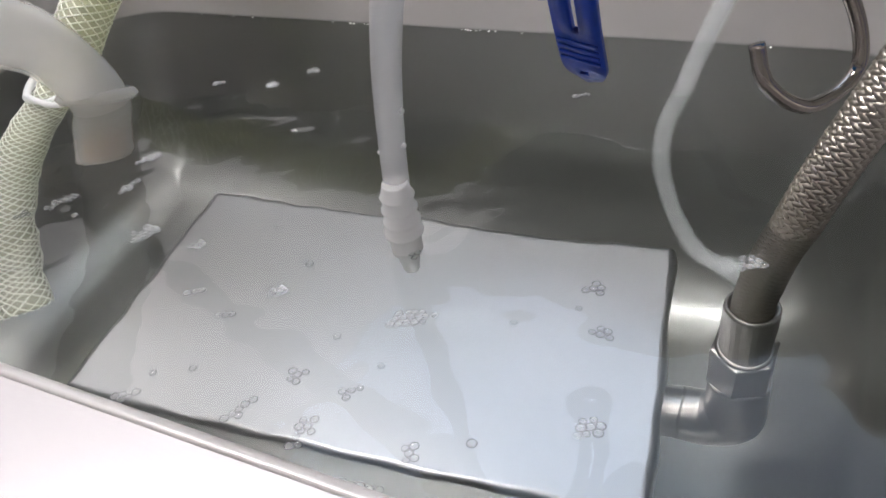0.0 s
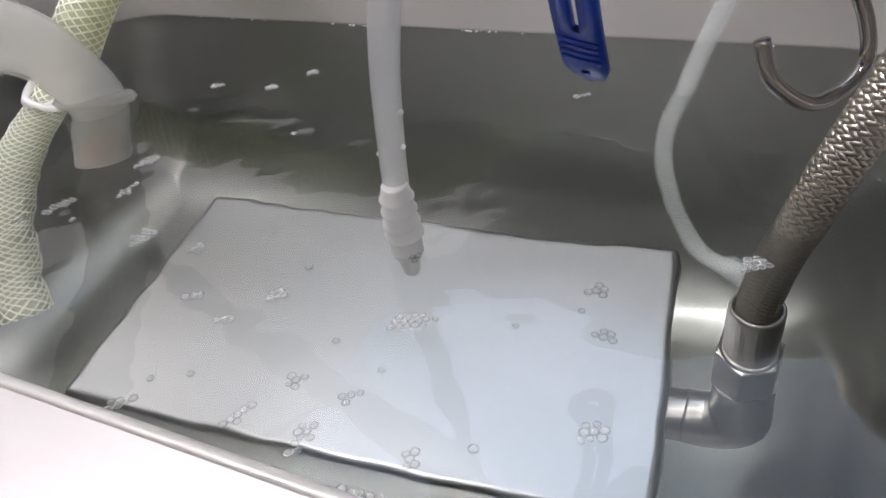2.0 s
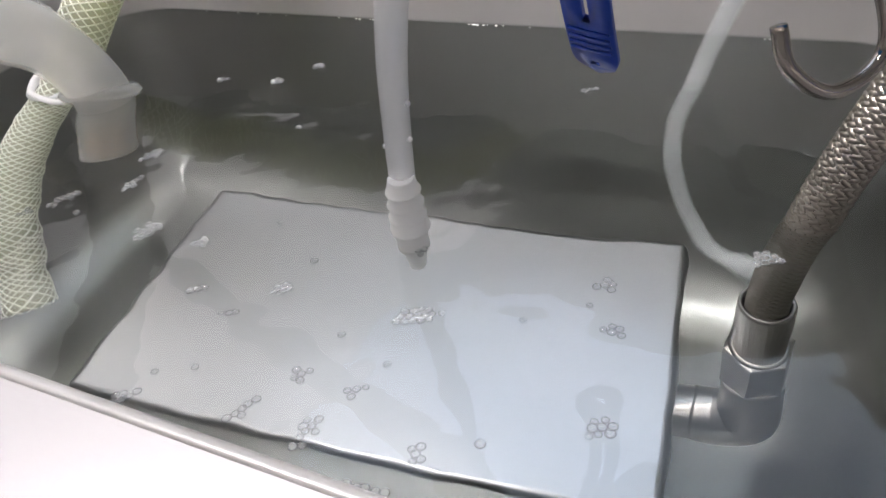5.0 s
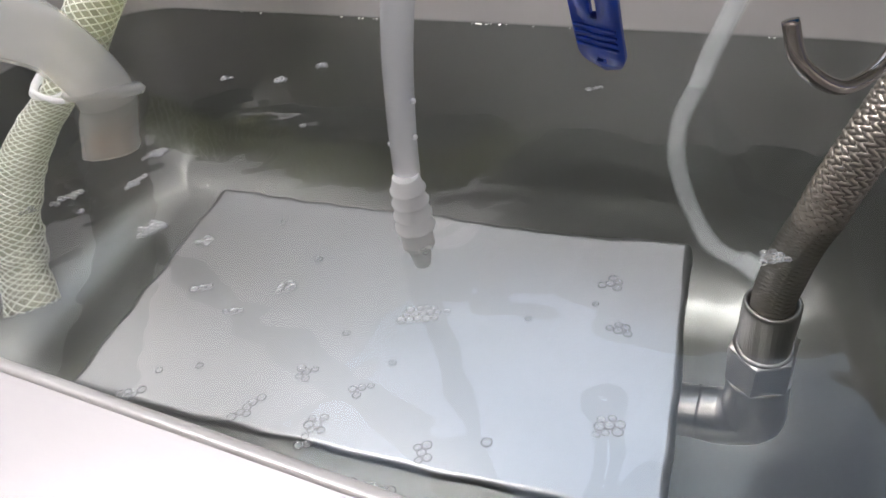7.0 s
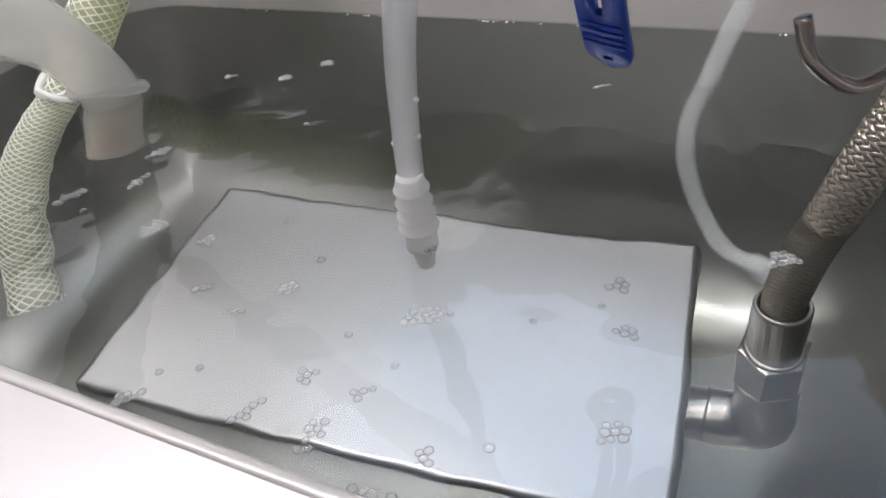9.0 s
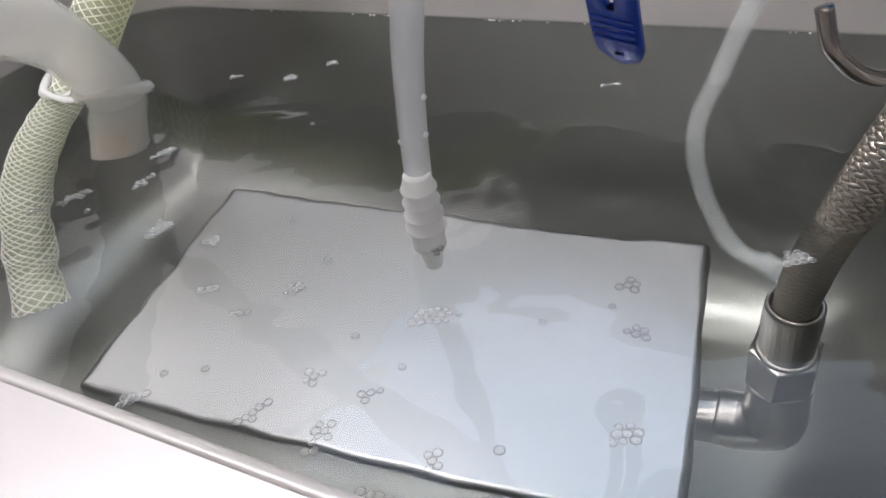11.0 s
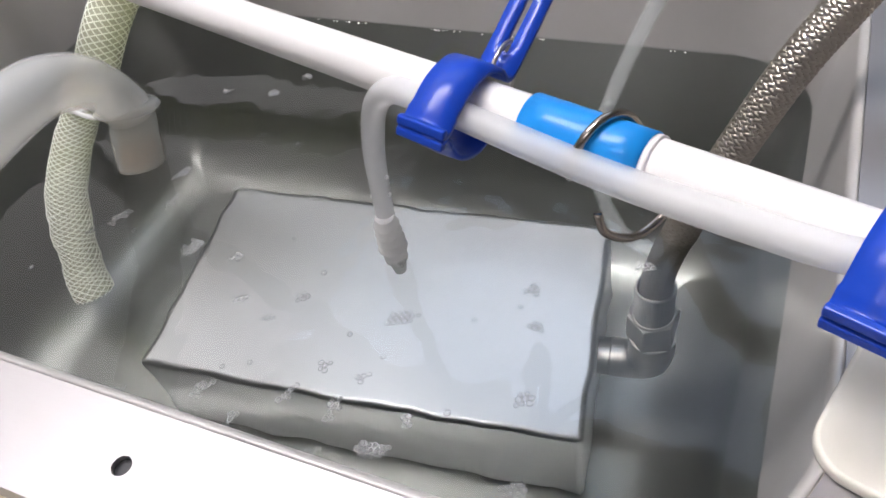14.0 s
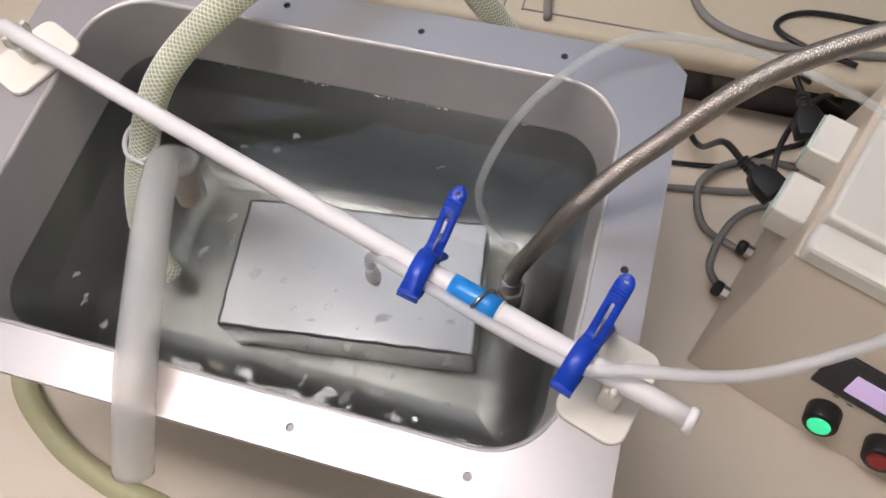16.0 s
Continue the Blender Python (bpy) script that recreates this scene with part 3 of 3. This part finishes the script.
def clip(x, yaw, pitch, roll, spread, label):
    """A spring clip: two curved jaws round the pipe, two slotted handles, a wire ring."""
    p, d = rod_at(x)
    c = thing("spring_clip", label, "clip", "blue clips on the pipe")
    w = axes(p + Vector((0, -0.002, -0.001)), d, (0, 0, 1)) @ pose(0, 0, 0, 0, 0, yaw) @ pose(0, 0, 0, pitch, 0, 0) @ pose(0, 0, 0, 0, roll, 0)
    for sgn, nm in ((1, "upper"), (-1, "lower")):
        # side view: y runs to the handle's end, z up
        path = [(-0.0265, 0.0012), (-0.0230, 0.0016), (-0.0195, 0.0055), (-0.0120, 0.0120), (-0.001, 0.0148), (0.0085, 0.0122), (0.0150, 0.0072), (0.0205, 0.0072), (0.027, 0.0095 + spread * 0.10), (0.040, 0.0085 + spread * 0.52), (0.052, 0.0065 + spread * 0.90), (0.058, 0.0055 + spread * 1.04)]
        s = spline([(0, y, z) for y, z in path], 5)
        bm = bmesh.new()
        rows = []
        for i, q in enumerate(s):
            t = (s[min(i + 1, len(s) - 1)] - s[max(i - 1, 0)]).normalized()
            nrm = Vector((0, -t.z, sgn * t.y))
            half = 0.0080
            half -= 0.0009 * min(1.0, max(0.0, (q.y - 0.008) / 0.014))
            end = max(0.0, (q.y - 0.0505) / 0.0076)
            if end > 0:
                half *= math.sqrt(max(0.05, 1 - min(end, 1) ** 2))
            if q.y < -0.02:
                half = 0.0084
            slot = 0.0013 if 0.025 < q.y < 0.041 else 0.0
            hole = abs(q.y - 0.0520) < 0.0017
            inner = slot if slot else (0.0016 if hole else 0.0)
            row = []
            for xx in (-half, -max(inner, 0.0004), max(inner, 0.0004), half):
                row.append((bm.verts.new(Vector((xx, q.y, sgn * q.z)) + nrm * 0.00125 * (1 if abs(xx) < half else 0.6)), bm.verts.new(Vector((xx, q.y, sgn * q.z)) - nrm * 0.00125)))
            rows.append((row, bool(inner)))
        for (a, ha), (b, hb) in zip(rows, rows[1:]):
            gap = ha and hb
            for k in range(3):
                if k == 1 and gap:
                    continue
                bm.faces.new((a[k][0], a[k + 1][0], b[k + 1][0], b[k][0]))
                bm.faces.new((a[k][1], b[k][1], b[k + 1][1], a[k + 1][1]))
            for k in ((0, 3) if not gap else (0, 1, 2, 3)):
                bm.faces.new((a[k][0], b[k][0], b[k][1], a[k][1]))
            if ha != hb:
                e = b if ha else a
                bm.faces.new((e[1][0], e[2][0], e[2][1], e[1][1]))
        for row, _ in (rows[0], rows[-1]):
            for k in range(3):
                bm.faces.new((row[k][0], row[k + 1][0], row[k + 1][1], row[k][1]))
        bmesh.ops.transform(bm, matrix=w, verts=bm.verts)
        arm = part(nm + "_arm", bm, M_BLUE, c)
        for k in range(4):
            y = 0.0425 + 0.0019 * k
            i = min(range(len(s) - 1), key=lambda j: abs(s[j].y - y))
            t = (s[i + 1] - s[i]).normalized()
            q = s[i] + t * ((y - s[i].y) / max(t.y, 0.1))
            rm = axes((0, q.y, sgn * q.z), (1, 0, 0), (0, -t.z, sgn * t.y))
            part("grip_rib", block((0.0128, 0.0009, 0.0010), (0, 0, 0.0013), 0.0003, w @ rm, 1), M_BLUE, arm)
        part("jaw_lip", block((0.0172, 0.0026, 0.0030), (0, -0.0262, sgn * 0.0020), 0.0006, w), M_BLUE, arm)
    ring = []
    for k in range(40):
        a = radians(-150 + 300 * k / 39)
        ring.append(w @ Vector((0.0, 0.0255 + 0.0125 * math.cos(a) * 0.85, 0.0150 * math.sin(a))))
    part("spring_wire", sweep(ring, 0.00085, 8), M_STEEL, c, "bent steel spring wire")
    return c


clip(0.1150, 9, -17, 8, 0.036, "dark blue plastic spring clip beside a bright blue sleeve")
clip(0.2445, -3, -4, 0, 0.036, "dark blue plastic spring clip near the pipe's capped end")

band = thing("blue_sleeve", "bright blue plastic sleeve wrapped round the white pipe", "sleeve")
sl = [rod_at(x)[0] for x in (0.1405, 0.150, 0.160, 0.170, 0.1795)]
part("sleeve", sweep(sl, 0.0097, 28, wall=0.0011), M_SLEEVE, band)
part("white_edge", sweep([rod_at(x)[0] for x in (0.1793, 0.1806, 0.1815)], 0.0092, 28), M_ROD, band)
hk = thing("wire_hook", "bent stainless steel wire hook hanging from the blue sleeve", "hook")
p0, d0 = rod_at(0.1585)
wm = axes(p0, d0, (0, 0, 1))
wire = [Vector(q) for q in ((0.1661, -0.0927, 0.1117), (0.1690, -0.0930, 0.1040), (0.1765, -0.0853, 0.0966), (0.1836, -0.0740, 0.0985), (0.1825, -0.0720, 0.1080))]
wire += [wm @ Vector((0.016 - 0.018 * (k / 9) , 0.0113 * math.cos(radians(-60 + 36 * k)), 0.0113 * math.sin(radians(-60 + 36 * k)))) for k in range(1, 10)]
part("wire", sweep(spline(wire, 8), 0.0015, 12), M_WIRE, hk)

# ---- the control unit ----
CB = Vector((0.387, 0.0406, TABLE))
cdir = Vector((0.2352, -0.0842, 0)).normalized()
CM = axes(CB, cdir, (0, 0, 1))          # x along the front, y to the back
H, SL, CWID, CDEP = 0.211, 0.073, 0.36, 0.34
unit = thing("control_unit", "cream metal control console with a sloping front, display and lit buttons", "control unit")
bm = bmesh.new()
sec = [(0, 0.0), (SL, H), (CDEP, H), (CDEP, 0.0)]
vs = [[bm.verts.new((x + (0.023 * z / H if x == 0 else 0), y, z)) for y, z in sec] for x in (0.0, CWID)]
bm.faces.new(vs[0])
bm.faces.new(vs[1][::-1])
for k in range(4):
    bm.faces.new((vs[0][k], vs[1][k], vs[1][(k + 1) % 4], vs[0][(k + 1) % 4]))
bmesh.ops.bevel(bm, geom=bm.edges[:], offset=0.002, segments=2, affect="EDGES", profile=0.5)
bmesh.ops.translate(bm, vec=(0, 0, 0.003), verts=bm.verts)
bmesh.ops.transform(bm, matrix=CM, verts=bm.verts)
part("case", bm, M_CASE, unit, smooth=False)
part("lid", block((CWID - 0.03, CDEP - SL - 0.045, 0.022), (CWID / 2 + 0.015, (SL + 0.04 + CDEP) / 2, H + 0.0145), 0.005, CM), M_LID, unit)
part("front_bar", block((CWID - 0.026, 0.034, 0.030), (CWID / 2 + 0.013, SL + 0.013, H + 0.0185), 0.006, CM), M_LID, unit)
for x in (0.03, CWID - 0.03):
    for y in (0.03, CDEP - 0.03):
        part("foot", lathe([(0.010, 0), (0.011, 0.004)], 12, CM @ pose(x, y, -0.0005)), M_BLACK, unit)
slope = math.degrees(math.atan2(H, SL))
FM = CM @ pose(0, 0, 0.003, slope, 0, 0)    # x along, y up the sloping front, z out


def front_point(px, py):
    return FM @ pose(px, py, 0.0)


for nm, bx, by, lens in (("green_button", 0.149, 0.050, M_GLOWGREEN), ("red_button", 0.216, 0.050, M_RED)):
    b = part(nm, lathe([(0.0185, -0.001), (0.0190, 0.003), (0.0185, 0.021), (0.0165, 0.0240), (0.0122, 0.0240)], 28, front_point(bx, by)), M_BLACK, unit)
    part("lens", lathe([(0.0124, 0.0225), (0.0120, 0.0250), (0.0095, 0.0262)], 28, front_point(bx, by)), lens, b)
dsp = part("display", block((0.16, 0.058, 0.006), (0, 0, 0.002), 0.0015, front_point(0.194, 0.115)), M_DARK, unit, "dark framed display with a lit screen")
part("screen", block((0.098, 0.028, 0.003), (0.0, 0, 0.0052), 0.0005, front_point(0.194, 0.113)), M_SCREEN, dsp)
for k, (mx_, my_) in enumerate(((0.146, 0.079), (0.162, 0.078), (0.213, 0.079), (0.229, 0.078))):
    part("mark", block((0.006, 0.0024, 0.0006), (0, 0, 0.0003), 0.0001, front_point(mx_, my_)), M_GREY, unit)

# sockets on its side, with plugs
for i, (y0, zc) in enumerate(((0.152, 0.169), (0.240, 0.169))):
    sk = thing("socket_block", "pale plastic socket block on the side of the control unit", "socket", "socket blocks")
    part("housing", block((0.036, 0.055, 0.042), (0.0035, y0, zc), 0.003, CM), M_LID, sk)
    part("face", block((0.003, 0.050, 0.038), (-0.0155, y0, zc), 0.001, CM), mat("pale green rim %d" % i, (0.55, 0.68, 0.62), 0.4), sk)
    pg = thing("power_plug", "black moulded mains plug in a socket block", "plug", "black plugs")
    a0 = CM @ Vector((-0.0165, y0 + 0.004, zc))
    dr = (CM.to_3x3() @ Vector((-1, 0.45, -0.10) if i == 0 else (-0.62, 0.9, 0.02))).normalized()
    pm = axes(a0, dr, (0, 0, 1))
    part("body", prism([(0.0, -0.016), (0.022, -0.016), (0.036, -0.009), (0.036, 0.009), (0.022, 0.016), (0.0, 0.016)], -0.010, 0.010, pm, 0.002), M_BLACK, pg)
    bt = part("strain_relief", sweep([pm @ Vector((0.034 + 0.0025 * k, 0, 0)) for k in range(10)], lambda s: 0.0078 - 0.0035 * s, 12), M_BLACK, pg)
    for k in range(4):
        part("rib", lathe([(0.0078, 0), (0.0078, 0.002)], 12, pm @ pose(0.038 + 0.005 * k, 0, 0, 0, 90, 0)), M_BLACK, bt)
    e0 = pm @ Vector((0.056, 0, 0))
    if i == 0:
        cable = [e0, e0 + dr * 0.03, (0.355, 0.31, -0.19), (0.342, 0.345, -0.21), (0.36, 0.40, TABLE + 0.005), (0.42, 0.50, TABLE + 0.005), (0.5, 0.56, TABLE + 0.005)]
    else:
        cable = [e0, e0 + dr * 0.03, (0.515, 0.42, -0.19), (0.56, 0.47, TABLE + 0.005), (0.62, 0.55, TABLE + 0.005)]
    part("cable", sweep(spline(cable, 10), 0.0040, 10), M_BLACK, pg)

Z1 = TABLE + 0.0048
CABLES = [
    ("grey_cable", "grey round cable looped on the bench", M_GREY, 0.0048, [(0.30, 0.270, Z1), (0.327, 0.273, Z1), (0.443, 0.292, Z1 + 0.003), (0.52, 0.32, Z1)]),
    ("grey_cable", "grey round cable curling up to a gland", M_GREY, 0.0048, [(0.52, 0.33, Z1), (0.482, 0.345, Z1), (0.41, 0.327, Z1 + 0.010), (0.368, 0.283, Z1 + 0.012), (0.379, 0.226, Z1 + 0.008), (0.415, 0.202, Z1 + 0.012), (0.443, 0.193, Z1 + 0.015)]),
    ("grey_cable", "grey round cable curling up to a gland", M_GREY, 0.0048, [(0.53, 0.27, Z1), (0.46, 0.273, Z1 + 0.004), (0.414, 0.232, Z1 + 0.018), (0.395, 0.170, Z1 + 0.014), (0.410, 0.138, Z1 + 0.015), (0.421, 0.131, Z1 + 0.015)]),
    ("black_cable", "thin black cable running over the bench", M_BLACK, 0.0036, [(0.30, 0.31, Z1), (0.40, 0.325, Z1), (0.47, 0.37, Z1), (0.60, 0.44, Z1)]),
    ("black_cable", "black cable drooping behind the socket blocks", M_BLACK, 0.0036, [(0.452, 0.215, -0.13), (0.430, 0.235, -0.12), (0.432, 0.285, -0.11), (0.47, 0.362, -0.12), (0.55, 0.42, -0.16), (0.62, 0.50, Z1)]),
    ("grey_cable", "dark grey cable coiled on the raised panel", M_GREY, 0.0055, [(0.30, 0.62, -0.094), (0.295, 0.50, -0.094), (0.315, 0.44, -0.094), (0.37, 0.412, -0.094), (0.46, 0.41, -0.094), (0.62, 0.44, -0.094), (0.8, 0.52, -0.094)]),
    ("black_cable", "thin dark cable coiled on the raised panel", M_BLACK, 0.0036, [(0.75, 0.46, -0.0955), (0.56, 0.468, -0.0955), (0.445, 0.470, -0.0955), (0.405, 0.442, -0.0955), (0.435, 0.412, -0.090), (0.50, 0.395, -0.090)]),
    ("grey_cable", "dark cable lying on the raised panel", M_GREY, 0.0055, [(0.112, 0.62, -0.094), (0.120, 0.45, -0.094), (0.129, 0.388, -0.094)]),
]
for nm, lab, mt, r, pts in CABLES:
    cb = thing(nm, lab, "cable", "loose cables")
    part("jacket", sweep(spline(pts, 10), r, 12), mt, cb)
for q in ((0.4199, 0.1324), (0.4437, 0.1945)):
    gl = thing("cable_gland", "black cable gland with a steel clamp low on the unit's side", "cable gland", "cable glands")
    loc = CM.inverted() @ Vector((q[0], q[1], TABLE))
    gm = CM @ pose(0, loc.y, 0.020, 0, -90, 0)
    part("grommet", lathe([(0.006, 0.0), (0.0095, 0.001), (0.0105, 0.006), (0.0095, 0.011), (0.006, 0.013)], 20, gm @ pose(0, 0, 0.006)), M_BLACK, gl)
    part("collar", lathe([(0.0085, -0.002), (0.0085, 0.0075), (0.007, 0.0075)], 6, gm), M_STEEL, gl, smooth=False)

# ---- bubbles ----
M_BUBBLE = milky("bubble skin", (0.97, 0.98, 0.98), 0.80, 0.15, 0.06)
M_RIM = mat("wet bubble rim", (0.32, 0.325, 0.33), 0.10, 0.3, 0.1, 300)


def dome(bm, x, y, z, r, squash=0.8, seg=12):
    rings = []
    for k in range(5):
        a = radians(8 + 82 * k / 4)
        rings.append([bm.verts.new((x + r * math.sin(a) * math.cos(j * math.tau / seg), y + r * math.sin(a) * math.sin(j * math.tau / seg), z + r * squash * math.cos(a))) for j in range(seg)])
    bm.faces.new(rings[0])
    for u, v in zip(rings, rings[1:]):
        for j in range(seg):
            bm.faces.new((u[j], v[j], v[(j + 1) % seg], u[(j + 1) % seg]))


def bubble_mesh():
    """A thin dome that stands in a raised rim of water."""
    bm = bmesh.new()
    dome(bm, 0, 0, 0, 1.0, 0.9)
    rings = [[bm.verts.new(((1 + 0.13 * math.cos(k * math.tau / 5)) * math.cos(j * math.tau / 12), (1 + 0.13 * math.cos(k * math.tau / 5)) * math.sin(j * math.tau / 12), 0.10 + 0.13 * math.sin(k * math.tau / 5))) for k in range(5)] for j in range(12)]
    for j in range(12):
        u, v = rings[j], rings[(j + 1) % 12]
        for k in range(5):
            bm.faces.new((u[k], v[k], v[(k + 1) % 5], u[(k + 1) % 5])).material_index = 1
    me = mesh_of("bubble", bm, M_BUBBLE)
    me.materials.append(M_RIM)
    for p in me.polygons:
        p.use_smooth = True
    return me


DOME = bubble_mesh()
rng = random.Random(5)


def bubble(x, y, r, parent=None):
    ob = new("bubble", DOME)
    ob.matrix_world = Matrix.Translation((x, y, 0.0003)) @ Matrix.Diagonal((r, r, r, 1))
    ob.visible_shadow = False
    if parent:
        ob.parent = parent
    return ob


# middle of each raft, its number of bubbles, its heading and how far it is drawn out
RAFTS = [(0.068, -0.074, 15, -5, 1.7), (0.137, -0.099, 8, 60, 1.2), (0.059, -0.128, 9, 50, 1.8), (-0.109, -0.011, 9, 30, 1.8), (-0.123, -0.052, 12, 30, 2.2),
         (-0.064, -0.062, 14, 40, 1.4), (-0.036, -0.062, 5, 0, 1.2), (0.015, -0.077, 5, 10, 1.5), (0.045, -0.109, 5, 20, 1.3), (0.065, -0.109, 4, 0, 1.2),
         (0.122, -0.042, 5, 0, 1.2), (0.130, -0.063, 5, -40, 1.8), (-0.017, -0.086, 3, 0, 1.2), (0.052, -0.042, 3, 0, 1.2), (0.093, -0.124, 5, 60, 1.6),
         (-0.005, -0.137, 8, 30, 1.8), (-0.080, 0.094, 6, 30, 1.5), (-0.129, 0.069, 4, 10, 1.5), (0.035, -0.127, 6, 40, 2.2), (0.003, -0.093, 3, 0, 1.4),
         (0.058, -0.154, 12, 30, 2.0), (0.084, -0.141, 14, -20, 1.6), (0.016, -0.149, 7, 40, 2.2), (-0.046, -0.153, 6, 30, 1.8), (0.145, -0.140, 12, 0, 1.2),
         (-0.216, -0.128, 7, 60, 2.0), (-0.187, -0.146, 6, 20, 1.6), (-0.236, -0.107, 5, 10, 1.5), (-0.100, -0.034, 7, 60, 1.6), (-0.094, 0.073, 6, 20, 1.2),
         (0.077, 0.094, 3, 0, 1.2), (0.168, -0.014, 9, 0, 1.2), (0.102, -0.157, 5, 10, 2.0), (-0.134, -0.067, 4, 20, 1.8)]
for cx, cy, n, turn, longer in RAFTS:
    raft = thing("bubble_raft", "raft of small clear bubbles floating together on the water" if n > 8 else "few small clear bubbles floating together on the water", "bubbles", "floating bubbles")
    # close-packed places, the nearest to the middle first
    spots, step = [], 0.0027
    for i in range(-9, 10):
        for j in range(-9, 10):
            u, v = (i + 0.5 * (j % 2)) * step, j * step * 0.866
            spots.append((math.hypot(u / longer, v * math.sqrt(longer)) * rng.uniform(0.8, 1.25), u, v))
    c, si = math.cos(radians(turn + 30)), math.sin(radians(turn + 30))
    for _, u, v in sorted(spots)[:n]:
        u, v = u + rng.gauss(0, 0.00025), v + rng.gauss(0, 0.00025)
        bubble(cx + c * u - si * v, cy + si * u + c * v, rng.uniform(0.00105, 0.00150), raft)
for cx, cy in ((0.017, -0.059), (-0.011, -0.042), (0.102, -0.066), (0.048, -0.090), (-0.003, -0.124), (0.009, -0.118), (0.069, -0.097), (0.108, -0.115), (-0.05, 0.03), (-0.108, -0.060), (0.12, -0.053), (0.0, -0.165), (-0.15, -0.10), (0.13, -0.15)):
    tagged(bubble(cx, cy, rng.uniform(0.0010, 0.0015)), "single clear bubble floating on the water", "bubble", "lone bubbles")
bm = bmesh.new()
for g in range(15):
    x0 = rng.uniform(-0.22, 0.19)
    for k in range(rng.choice((1, 2, 3, 6))):
        dome(bm, x0 + rng.gauss(0, 0.006), Y1 - 0.0138 - rng.uniform(0, 0.0012), 0.0004, rng.uniform(0.0003, 0.0009), 0.45)
tagged(part("foam_line", bm, mat("white foam", (0.9, 0.9, 0.88), 0.3)), "broken line of white foam where water meets steel", "foam", kind="stuff")
